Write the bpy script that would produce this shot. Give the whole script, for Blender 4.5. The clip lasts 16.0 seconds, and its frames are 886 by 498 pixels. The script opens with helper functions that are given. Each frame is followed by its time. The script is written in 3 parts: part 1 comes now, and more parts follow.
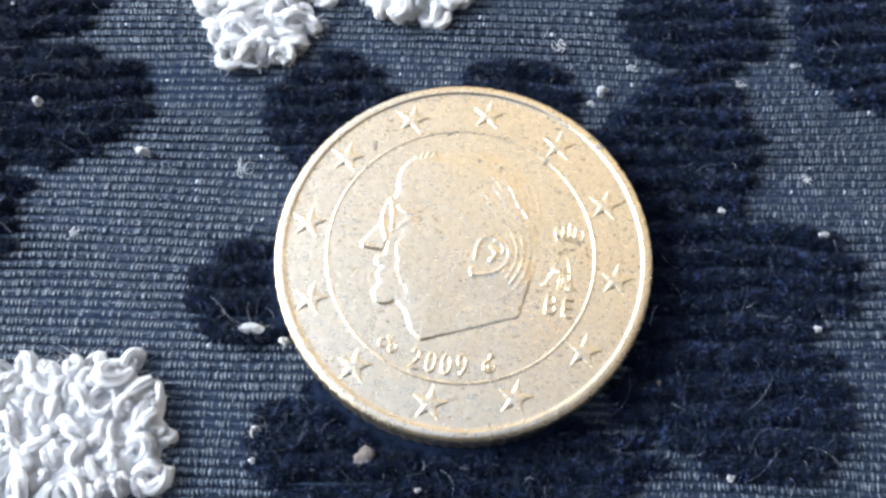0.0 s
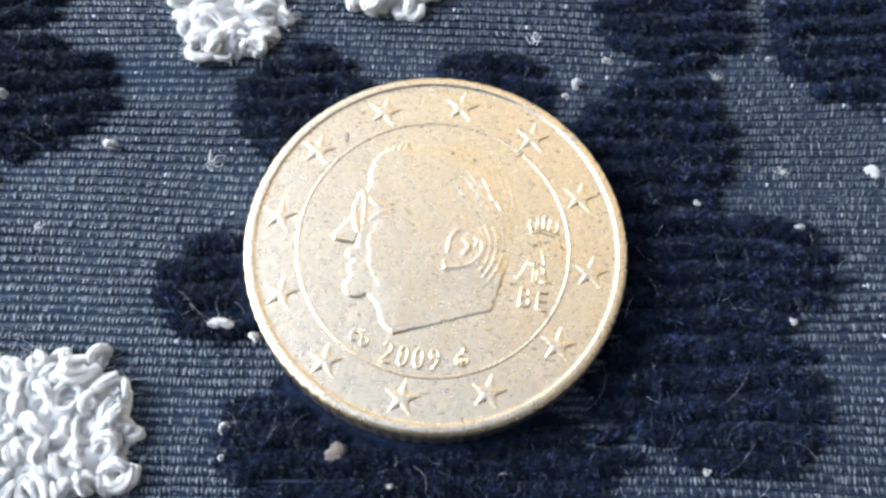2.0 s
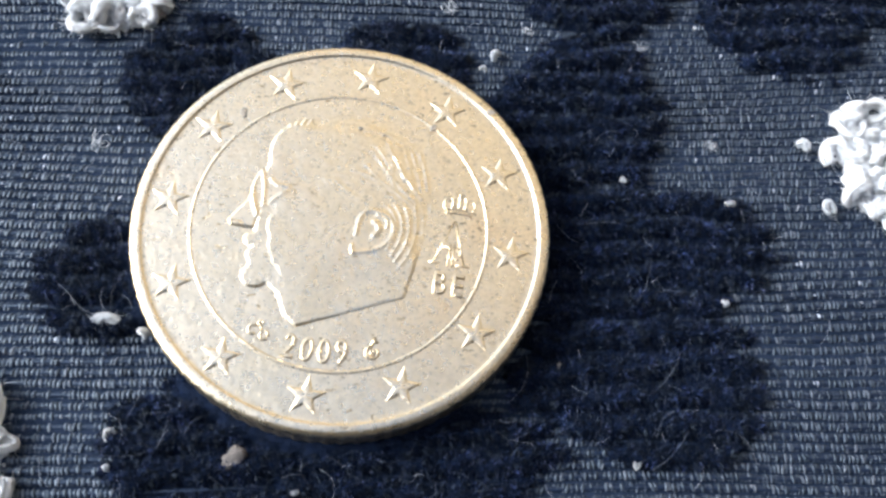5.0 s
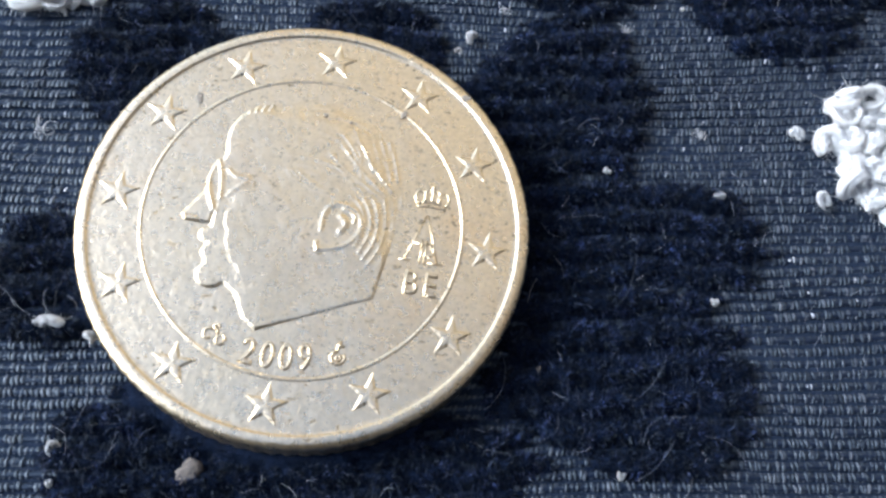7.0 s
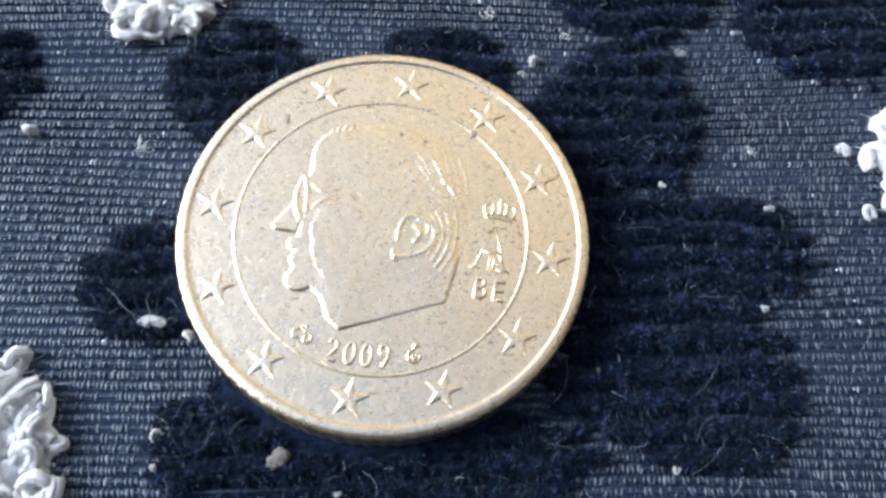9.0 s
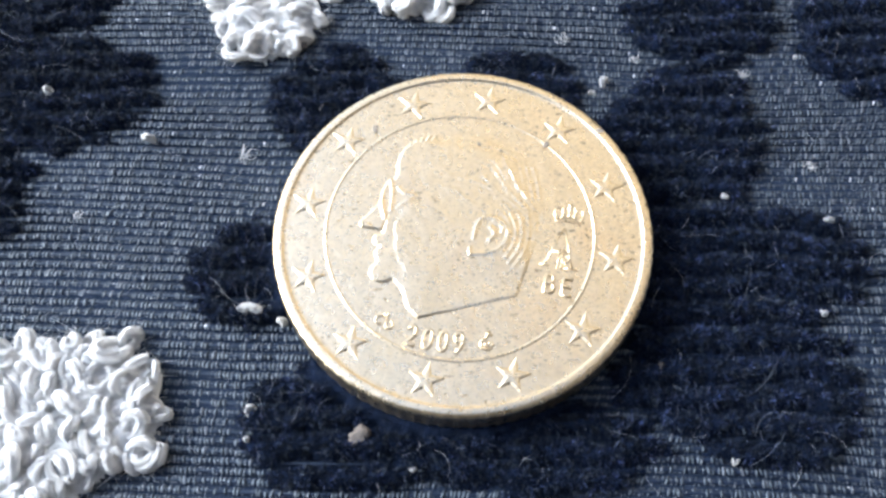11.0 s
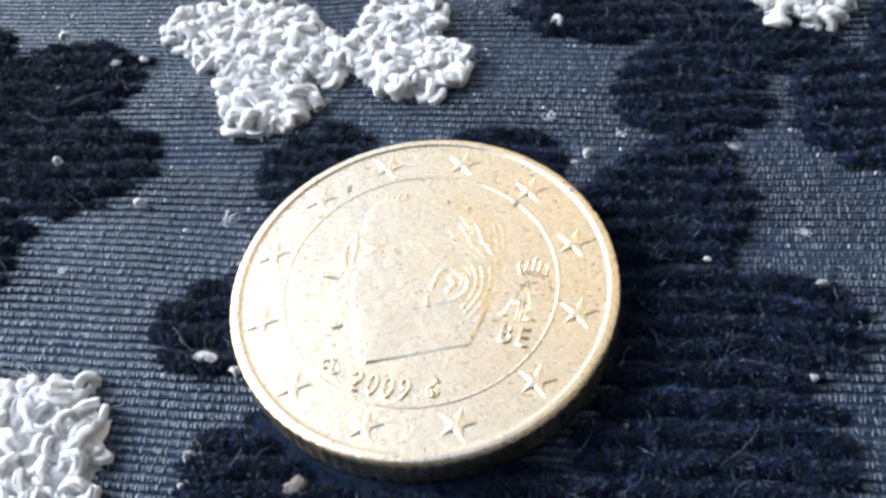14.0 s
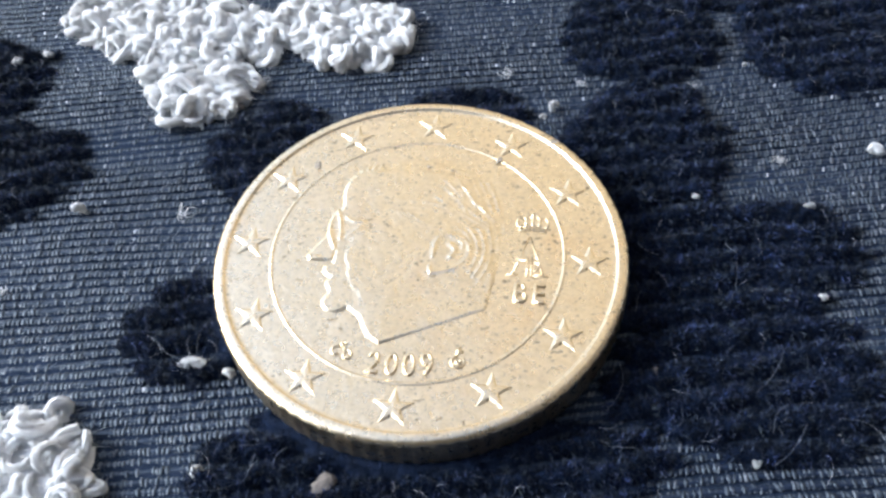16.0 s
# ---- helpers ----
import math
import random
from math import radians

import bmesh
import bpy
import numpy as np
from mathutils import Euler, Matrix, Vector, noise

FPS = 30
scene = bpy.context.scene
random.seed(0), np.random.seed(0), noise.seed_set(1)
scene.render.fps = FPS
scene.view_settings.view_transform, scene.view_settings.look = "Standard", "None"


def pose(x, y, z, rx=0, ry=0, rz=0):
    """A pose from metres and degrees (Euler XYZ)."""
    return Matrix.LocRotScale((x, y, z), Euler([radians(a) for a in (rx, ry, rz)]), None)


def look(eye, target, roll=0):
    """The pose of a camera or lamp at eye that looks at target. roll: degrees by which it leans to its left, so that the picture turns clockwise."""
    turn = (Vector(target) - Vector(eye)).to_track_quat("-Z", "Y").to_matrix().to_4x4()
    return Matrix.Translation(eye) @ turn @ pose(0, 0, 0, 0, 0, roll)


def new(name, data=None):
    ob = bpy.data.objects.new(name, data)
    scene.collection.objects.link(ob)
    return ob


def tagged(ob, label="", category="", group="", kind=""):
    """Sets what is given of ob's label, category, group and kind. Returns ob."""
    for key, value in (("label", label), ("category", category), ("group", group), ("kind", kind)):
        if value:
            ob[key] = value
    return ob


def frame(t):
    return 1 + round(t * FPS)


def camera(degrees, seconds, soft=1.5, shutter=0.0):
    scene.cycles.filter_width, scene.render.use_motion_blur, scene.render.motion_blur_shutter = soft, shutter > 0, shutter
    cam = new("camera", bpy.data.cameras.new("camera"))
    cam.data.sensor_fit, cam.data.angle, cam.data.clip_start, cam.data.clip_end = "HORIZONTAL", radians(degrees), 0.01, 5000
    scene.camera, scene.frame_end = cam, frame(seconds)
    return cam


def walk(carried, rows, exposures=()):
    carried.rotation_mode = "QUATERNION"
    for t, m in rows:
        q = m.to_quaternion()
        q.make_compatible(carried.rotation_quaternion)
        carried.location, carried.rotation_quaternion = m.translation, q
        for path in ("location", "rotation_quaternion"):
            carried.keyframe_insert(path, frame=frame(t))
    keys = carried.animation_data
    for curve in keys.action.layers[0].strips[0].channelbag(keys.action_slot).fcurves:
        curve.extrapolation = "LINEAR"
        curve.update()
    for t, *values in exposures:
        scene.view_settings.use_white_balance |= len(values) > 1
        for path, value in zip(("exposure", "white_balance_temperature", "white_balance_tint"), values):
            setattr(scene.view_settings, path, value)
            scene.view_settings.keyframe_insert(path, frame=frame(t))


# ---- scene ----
# All lengths below are in millimetres unless they say otherwise; MM turns them into metres.
MM = 0.001
cam = camera(52.37, 16.0, soft=2.7)
# seconds, eye (mm), yaw, pitch, roll (degrees)
PATH = [
    (0, -1.46, -19.69, 56.65, -0.87, -69.66, 1.26),
    (0.5, -1.44, -20.27, 57.29, -0.45, -69.49, 0.85),
    (1, -1.46, -20.82, 57.65, -0.51, -69.39, 0.91),
    (1.5, -0.81, -20.26, 56.41, -0.48, -69.32, 0.85),
    (2, -0.72, -20.21, 55.59, -3.66, -69.20, 3.71),
    (2.5, -0.19, -20.39, 55.63, -5.64, -68.21, 5.40),
    (3, 0.20, -20.32, 55.04, -6.86, -67.89, 6.42),
    (3.5, 0.87, -20.05, 54.38, -8.32, -67.60, 7.57),
    (4, 1.12, -20.21, 53.48, -10.09, -68.04, 8.93),
    (6.5, 2.09, -17.83, 48.67, -16.96, -69.35, 15.12),
    (7, 2.23, -17.61, 48.28, -17.74, -69.64, 15.80),
    (7.5, 2.35, -17.48, 48.03, -18.29, -70.04, 16.30),
    (8, 1.97, -18.12, 48.88, -15.95, -69.75, 14.12),
    (8.5, 1.14, -18.44, 50.27, -13.46, -69.84, 11.89),
    (9, 0.37, -19.30, 51.81, -9.70, -69.22, 8.46),
    (9.5, -0.51, -19.79, 52.90, -7.22, -69.11, 6.32),
    (10, -0.88, -20.45, 54.34, -3.62, -68.12, 3.25),
    (10.2, -1.20, -21.07, 54.87, -3.06, -67.81, 2.90),
    (12.3, 4.61, -29.29, 52.93, 14.34, -58.59, -10.49),
    (12.5, 5.05, -30.02, 52.58, 14.86, -57.13, -10.49),
    (13, 7.30, -31.62, 51.80, 16.78, -55.51, -11.22),
    (13.5, 9.00, -31.16, 49.87, 17.59, -53.58, -11.31),
    (14, 9.68, -30.74, 47.98, 14.31, -52.54, -10.38),
    (14.5, 8.41, -30.48, 46.13, 11.47, -52.78, -10.01),
    (15, 7.31, -30.88, 46.23, 7.20, -52.87, -8.49),
    (15.5, 4.83, -30.77, 46.03, 3.11, -53.34, -6.57),
    (16, 1.21, -30.56, 45.37, -0.56, -54.06, -5.20),
]
walk(cam, [(t, pose(x * MM, y * MM, z * MM, 0, 0, yaw) @ pose(0, 0, 0, 90 + pitch) @ pose(0, 0, 0, 0, 0, roll))
           for t, x, y, z, yaw, pitch, roll in PATH],
     [(0.0, 1.75, 6150, 10.0), (4.0, 1.67, 6350, 10.0), (7.5, 1.30, 5950, 10.0), (10.0, 1.69, 6150, 10.0), (12.5, 1.72, 6300, 10.0), (16.0, 1.54, 6150, 10.0)])

# ---- light: a bright overcast sky with its brightest part on one side ----
LIGHT = Vector((-0.80, 0.17, 0.57)).normalized()
world = bpy.data.worlds.new("sky")
scene.world = world
world.use_nodes = True
wn, wl = world.node_tree.nodes, world.node_tree.links
sky = wn.new("ShaderNodeTexSky")
sky.sky_type, sky.sun_disc = "NISHITA", False
sky.sun_elevation, sky.sun_rotation = math.asin(LIGHT.z), math.atan2(LIGHT.x, LIGHT.y)
sky.air_density, sky.dust_density, sky.ozone_density = 1.0, 2.0, 1.0
wl.new(sky.outputs["Color"], wn["Background"].inputs["Color"])
wn["Background"].inputs["Strength"].default_value = 0.15
sun = new("sun", bpy.data.lights.new("sun", "SUN"))
sun.data.energy, sun.data.angle, sun.data.color = 1.8, radians(28), (0.84, 0.935, 1.0)
sun.matrix_basis = look(LIGHT * 2, (0, 0, 0))


# ---- materials ----
class Shade:
    """A node material with its Principled node, and short ways to add nodes in millimetre scale."""

    def __init__(self, name, rough, metal=0.0):
        self.mat = bpy.data.materials.new(name)
        self.mat.use_nodes = True
        self.n, self.l = self.mat.node_tree.nodes, self.mat.node_tree.links
        self.p = self.n["Principled BSDF"]
        self.p.inputs["Roughness"].default_value, self.p.inputs["Metallic"].default_value = rough, metal
        co = self.n.new("ShaderNodeTexCoord")
        up = self.n.new("ShaderNodeVectorMath")
        up.operation = "SCALE"
        up.inputs["Scale"].default_value = 1000.0
        self.l.new(co.outputs["Object"], up.inputs[0])
        self.mm = up.outputs[0]

    def put(self, socket, value):
        if isinstance(value, bpy.types.NodeSocket):
            self.l.new(value, socket)
        else:
            socket.default_value = value

    def noise(self, scale, detail=4.0, rough=0.6, stretch=None):
        v = self.mm
        if stretch:
            m = self.n.new("ShaderNodeVectorMath")
            m.operation = "MULTIPLY"
            m.inputs[1].default_value = stretch
            self.l.new(v, m.inputs[0])
            v = m.outputs[0]
        t = self.n.new("ShaderNodeTexNoise")
        self.l.new(v, t.inputs["Vector"])
        t.inputs["Scale"].default_value, t.inputs["Detail"].default_value, t.inputs["Roughness"].default_value = scale, detail, rough
        return t.outputs["Fac"]

    def ramp(self, fac, stops):
        r = self.n.new("ShaderNodeValToRGB")
        while len(r.color_ramp.elements) < len(stops):
            r.color_ramp.elements.new(0.5)
        for e, (at, c) in zip(r.color_ramp.elements, stops):
            e.position, e.color = at, (*c, 1) if len(c) == 3 else c
        self.l.new(fac, r.inputs["Fac"])
        return r.outputs["Color"]

    def math(self, op, a, b=0.0):
        m = self.n.new("ShaderNodeMath")
        m.operation = op
        self.put(m.inputs[0], a)
        self.put(m.inputs[1], b)
        return m.outputs[0]

    def mix(self, fac, a, b, how="MIX"):
        m = self.n.new("ShaderNodeMix")
        m.data_type, m.blend_type = "RGBA", how
        self.put(m.inputs["Factor"], fac)
        self.put(m.inputs["A"], a)
        self.put(m.inputs["B"], b)
        return m.outputs["Result"]

    def bump(self, height, distance, strength=1.0, under=None):
        b = self.n.new("ShaderNodeBump")
        b.inputs["Distance"].default_value, b.inputs["Strength"].default_value = distance * MM, strength
        self.l.new(height, b.inputs["Height"])
        if under:
            self.l.new(under, b.inputs["Normal"])
        return b.outputs["Normal"]

    def island(self):
        return self.n.new("ShaderNodeNewGeometry").outputs["Random Per Island"]

    def object_random(self):
        return self.n.new("ShaderNodeObjectInfo").outputs["Random"]

    def done(self, color=None, normal=None, rough=None):
        for name, v in (("Base Color", color), ("Normal", normal), ("Roughness", rough)):
            if v is not None:
                self.put(self.p.inputs[name], v)
        return self.mat


def brass():
    s = Shade("worn_brass_alloy", 0.30, 1.0)
    tone = s.ramp(s.noise(0.22, 3), [(0.3, (0.80, 0.66, 0.44)), (0.55, (0.81, 0.68, 0.475)), (0.75, (0.80, 0.63, 0.41))])
    patina = s.ramp(s.noise(1.1, 6, 0.7), [(0.46, (0, 0, 0)), (0.68, (1, 1, 1))])
    tone = s.mix(s.math("MULTIPLY", patina, 0.22), tone, (0.58, 0.48, 0.34, 1))
    mottle = s.ramp(s.noise(3.6, 6, 0.75), [(0.35, (0.80, 0.79, 0.77)), (0.55, (1, 1, 1))])
    tone = s.mix(0.8, tone, mottle, "MULTIPLY")
    where = s.ramp(s.noise(0.35, 2), [(0.38, (0.12, 0.12, 0.12)), (0.6, (1, 1, 1))])
    spots = s.ramp(s.noise(2.9, 4, 0.6, (1.0, 1.3, 1.0)), [(0.598, (0, 0, 0)), (0.64, (1, 1, 1))])
    spots = s.math("MULTIPLY", spots, where)
    nicks = s.ramp(s.noise(1.6, 3, 0.6, (5.0, 1.0, 1.0)), [(0.67, (0, 0, 0)), (0.71, (1, 1, 1))])
    fine = s.ramp(s.noise(6.5, 3, 0.6, (1.0, 1.4, 1.0)), [(0.655, (0, 0, 0)), (0.70, (1, 1, 1))])
    spots = s.math("MAXIMUM", spots, s.math("MULTIPLY", fine, 0.45))
    marks = s.math("MAXIMUM", spots, s.math("MULTIPLY", nicks, 0.7))
    tone = s.mix(s.math("MULTIPLY", marks, 0.75), tone, (0.12, 0.09, 0.06, 1))
    rough = s.math("ADD", s.math("MULTIPLY", s.noise(2.0, 5), 0.14), 0.215)
    rough = s.math("ADD", rough, s.math("MULTIPLY", marks, 0.3))
    b = s.bump(s.noise(0.5, 4, 0.6), 0.10, 0.35)
    b = s.bump(s.noise(2.2, 4, 0.65), 0.045, 0.75, b)
    b = s.bump(s.noise(6.5, 4, 0.7), 0.016, 0.7, b)
    b = s.bump(s.noise(0.9, 3, 0.6, (10.0, 0.8, 1.0)), 0.012, 0.14, b)
    b = s.bump(s.math("MULTIPLY", marks, -1.0), 0.006, 0.5, b)
    return s.done(tone, b, rough)


def grimy():
    s = Shade("grime", 0.65)
    return s.done(s.ramp(s.noise(5.0, 4), [(0.3, (0.16, 0.135, 0.105)), (0.7, (0.34, 0.29, 0.23))]), s.bump(s.noise(8.0, 4), 0.03, 0.8))


def woven(dark=False):
    s = Shade("woven_thread" if not dark else "fabric_ground", 0.75)
    if dark:
        s.p.inputs["Specular IOR Level"].default_value = 0.0
        c = s.ramp(s.noise(1.2, 5), [(0.3, (0.012, 0.019, 0.033)), (0.7, (0.021, 0.030, 0.052))])
        return s.done(c, s.bump(s.noise(5.0, 4), 0.05, 0.8))
    c = s.ramp(s.island(), [(0.0, (0.008, 0.012, 0.020)), (0.45, (0.019, 0.026, 0.039)), (0.8, (0.034, 0.042, 0.058)), (0.97, (0.075, 0.083, 0.10))])
    # painted glints: marked threads are mixed towards a light grey colour
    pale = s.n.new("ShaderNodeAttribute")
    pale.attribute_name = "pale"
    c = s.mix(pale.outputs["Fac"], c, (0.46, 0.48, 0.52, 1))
    patch = s.ramp(s.noise(0.12, 3), [(0.35, (0.75, 0.78, 0.85)), (0.65, (1.0, 1.0, 1.0))])
    c = s.mix(1.0, c, patch, "MULTIPLY")
    s.p.inputs["Specular IOR Level"].default_value = 0.70
    s.p.inputs["Specular Tint"].default_value = (0.74, 0.88, 1.0, 1)
    return s.done(c, s.bump(s.noise(14.0, 3, 0.6, (2.5, 0.6, 1.0)), 0.015, 0.5), 0.47)


def ribbed():
    s = Shade("blue_rib", 0.5)
    c = s.ramp(s.noise(2.2, 5, 0.6, (1.0, 0.3, 1.0)), [(0.3, (0.004, 0.008, 0.020)), (0.7, (0.009, 0.016, 0.036))])
    s.p.inputs["Specular IOR Level"].default_value = 0.5
    s.p.inputs["Specular Tint"].default_value = (0.70, 0.86, 1.0, 1)
    s.p.inputs["Roughness"].default_value = 0.42
    return s.done(c, s.bump(s.noise(9.0, 3, 0.6, (2.0, 0.5, 1.0)), 0.02, 0.6))


def navy(fibres=False):
    s = Shade("navy_pile" if fibres else "navy_core", 0.8)
    s.p.inputs["Specular IOR Level"].default_value = 0.35 if fibres else 0.10
    s.p.inputs["Specular Tint"].default_value = (0.66, 0.84, 1.0, 1)
    s.p.inputs["Roughness"].default_value = 0.5 if fibres else 0.8
    if fibres:
        c = s.ramp(s.island(), [(0.0, (0.004, 0.005, 0.010)), (0.45, (0.007, 0.010, 0.022)), (0.8, (0.010, 0.018, 0.048)), (0.965, (0.026, 0.040, 0.095)), (0.994, (0.10, 0.12, 0.18))])
        c = s.mix(1.0, c, s.ramp(s.noise(0.8, 5, 0.65), [(0.36, (0.30, 0.31, 0.34)), (0.52, (0.75, 0.75, 0.80)), (0.66, (2.4, 2.3, 2.6))]), "MULTIPLY")
        c = s.mix(1.0, c, s.ramp(s.noise(2.6, 3, 0.6), [(0.38, (0.22, 0.22, 0.23)), (0.62, (1.40, 1.40, 1.42))]), "MULTIPLY")
    else:
        c = s.ramp(s.noise(1.5, 5), [(0.3, (0.003, 0.005, 0.012)), (0.7, (0.006, 0.012, 0.032))])
    return s.done(c, None if fibres else s.bump(s.noise(6.0, 5), 0.15, 1.0))


def cotton(dull=False):
    s = Shade("grey_white_lint" if dull else "white_cotton_yarn", 0.9)
    c = s.ramp(s.object_random(), [(0.0, (0.80, 0.80, 0.79)), (0.4, (0.85, 0.86, 0.865)), (1.0, (0.87, 0.885, 0.90))])
    c = s.mix(0.7, c, s.ramp(s.noise(1.6, 5), [(0.3, (0.86, 0.86, 0.87)), (0.65, (1, 1, 1))]), "MULTIPLY")
    if dull:
        c = s.mix(1.0, c, (0.78, 0.80, 0.83, 1), "MULTIPLY")
    lay = s.n.new("ShaderNodeAttribute")
    lay.attribute_name = "lay"
    streak = s.n.new("ShaderNodeTexNoise")
    s.l.new(lay.outputs["Vector"], streak.inputs["Vector"])
    streak.inputs["Scale"].default_value, streak.inputs["Detail"].default_value, streak.inputs["Roughness"].default_value = 1.0, 4.0, 0.65
    c = s.mix(0.9, c, s.ramp(streak.outputs["Fac"], [(0.34, (0.74, 0.75, 0.77)), (0.58, (1, 1, 1))]), "MULTIPLY")
    s.p.inputs["Sheen Weight"].default_value = 0.3
    s.p.inputs["Specular IOR Level"].default_value = 0.15
    s.p.inputs["Subsurface Radius"].default_value = (1.0, 1.0, 1.0)
    s.p.inputs["Subsurface Weight"].default_value, s.p.inputs["Subsurface Scale"].default_value = 0.75, 0.6 * MM
    b = s.bump(streak.outputs["Fac"], 0.10, 0.9)
    b = s.bump(s.noise(7.0, 4, 0.7), 0.05, 0.6, b)
    return s.done(c, b)


def crumbly():
    s = Shade("dry_crumb", 0.8)
    c = s.ramp(s.noise(2.2, 5), [(0.3, (0.075, 0.064, 0.058)), (0.7, (0.17, 0.15, 0.137))])
    return s.done(c, s.bump(s.noise(4.0, 5), 0.12, 1.0))


def fluff():
    s = Shade("pale_fluff_fibre", 0.7)
    return s.done(s.ramp(s.island(), [(0.0, (0.03, 0.037, 0.06)), (0.6, (0.075, 0.09, 0.12)), (1.0, (0.38, 0.40, 0.45))]))


BRASS, GRIME, WOVEN, RIBS, GROUND, NAVY_CORE, NAVY_PILE, COTTON, LINT, CRUMB, FLUFF = brass(), grimy(), woven(), ribbed(), woven(True), navy(), navy(True), cotton(), cotton(True), crumbly(), fluff()


# ---- mesh helpers ----
def mesh_of(name, verts, faces, material, smooth=True):
    """A mesh from places in millimetres."""
    me = bpy.data.meshes.new(name)
    me.from_pydata((np.asarray(verts, float) * MM).tolist(), [], [tuple(map(int, f)) for f in faces])
    me.polygons.foreach_set("use_smooth", np.full(len(me.polygons), smooth))
    me.materials.append(material)
    me.update()
    return me


def piece(name, me, parent=None, at=None, label="", kind="", category=""):
    ob = new(name, me)
    ob.parent = parent
    if at is not None:
        ob.matrix_basis = at
    return tagged(ob, label, category, "", kind)


def at_mm(x, y, z, rx=0, ry=0, rz=0, size=1.0):
    return pose(x * MM, y * MM, z * MM, rx, ry, rz) @ Matrix.Scale(size, 4)


def waves(x, y, seed, size):
    """Smooth uneven values of about -1 to 1 over the plane, with waves of about that many millimetres."""
    r = np.random.RandomState(seed)
    out = 0
    for k in range(7):
        a, w, ph = r.uniform(0, 2 * np.pi), 2 * np.pi / (size * r.uniform(0.6, 1.7)), r.uniform(0, 6.3)
        out = out + np.sin((np.cos(a) * x + np.sin(a) * y) * w + ph)
    return out / 3.2


def tube(path, radius, sides=8, closed=False):
    """A yarn along a path of points: rings of vertices. Returns vertices and faces."""
    path = np.asarray(path, float)
    n = len(path)
    tang = np.roll(path, -1, 0) - np.roll(path, 1, 0) if closed else np.gradient(path, axis=0)
    tang /= np.linalg.norm(tang, axis=1)[:, None] + 1e-12
    u = np.cross(tang[0], (0.31, 0.17, 0.93))
    us = []
    for t in tang:
        u = u - t * (u @ t)
        u = u / (np.linalg.norm(u) + 1e-12)
        us.append(u)
    us = np.array(us)
    vs = np.cross(tang, us)
    th = np.linspace(0, 2 * np.pi, sides, endpoint=False)
    rad = np.broadcast_to(np.asarray(radius, float), (n,))[:, None] * np.ones((1, sides))
    v = path[:, None] + rad[..., None] * (np.cos(th)[None, :, None] * us[:, None] + np.sin(th)[None, :, None] * vs[:, None])
    faces = []
    for i in range(n if closed else n - 1):
        a, b = i * sides, ((i + 1) % n) * sides
        faces += [(a + k, a + (k + 1) % sides, b + (k + 1) % sides, b + k) for k in range(sides)]
    if not closed:
        faces += [tuple(range(sides))[::-1], tuple(range((n - 1) * sides, n * sides))]
    return v.reshape(-1, 3), faces


def joined(parts):
    verts, faces, base = [], [], 0
    for v, f in parts:
        verts.append(np.asarray(v, float))
        faces += [tuple(i + base for i in q) for q in f]
        base += len(v)
    return np.concatenate(verts), faces


def bezier(a, b, c, n=14):
    s = np.linspace(0, 1, n)[:, None]
    a, b, c = (np.array(p, float) for p in (a, b, c))
    return (1 - s) ** 2 * a + 2 * s * (1 - s) * b + s**2 * c


# ---- the plan: where the woven ground carries navy petals and white tufts (x, y, half width, half depth, turn) ----
NAVY_PETALS = {
    "far_side_petal": [(-33.5, 21.2, 7.2, 4.8, 8)],
    "mid_side_petal": [(-29.2, 12.4, 7.0, 4.6, -6), (-37.5, 13.0, 4.5, 6.0, 0)],
    "low_side_petal": [(-35.6, 3.6, 5.6, 5.4, 0)],
    "outer_side_petal": [(-43.5, 24.5, 4.5, 4.0, 0)],
    "back_petal": [(-8.9, 11.2, 4.7, 4.9, 0)],
    "top_petal": [(3.9, 12.4, 4.5, 3.6, 0)],
    "left_petal": [(-13.6, -1.8, 4.4, 3.9, 0)],
    "front_petal": [(-6.6, -11.6, 6.4, 4.2, 0), (4.5, -12.8, 7.5, 2.9, 0)],
    "upper_right_petal": [(16.3, 9.4, 4.9, 5.4, -8), (12.6, 7.6, 3.6, 4.4, 0)],
    "middle_right_petal": [(18.6, -0.5, 8.3, 4.3, 0), (13.6, -3.4, 3.2, 3.2, 0)],
    "lower_right_petal": [(17.2, -7.9, 7.4, 4.2, 0), (19.0, -11.0, 5.0, 3.0, 0)],
    "near_corner_petal": [(17.6, 20.1, 5.45, 4.95, 0), (21.8, 26.0, 6.6, 4.2, 0)],
    "far_corner_petal": [(31.0, 18.1, 6.35, 6.3, 0), (37.0, 24.0, 6.0, 8.0, 0)],
    "rear_petal": [(11.5, 29.5, 7.0, 4.0, 0)],
}
WHITE_TUFTS = {
    "near_tuft": [(-14.5, 17.8, 3.7, 3.1, 0), (-15.5, 22.0, 4.2, 3.5, 0)],
    "wide_tuft": [(-18.5, 26.5, 7.6, 4.6, -12)],
    "corner_tuft": [(-3.6, 22.6, 4.8, 3.4, 0), (-5.2, 27.6, 3.7, 4.0, 0), (-9.8, 23.6, 3.0, 2.2, 0)],
    "front_tuft": [(-22.2, -10.9, 4.3, 4.8, 20), (-26.8, -9.4, 2.8, 3.4, 0), (-27.0, -14.2, 5.6, 5.2, 0)],
    "front_side_tuft": [(-32.6, -8.6, 2.4, 2.8, 0)],
    "right_tuft": [(35.0, 5.2, 3.1, 4.1, 0)],
    "side_tuft": [(-42.6, 15.3, 3.5, 2.5, 0)],
    "rear_tuft": [(26.4, 28.8, 3.8, 2.6, 0)],
}
COIN_R, COIN_BASE, COIN_FACE = 12.02, 0.86, 3.16


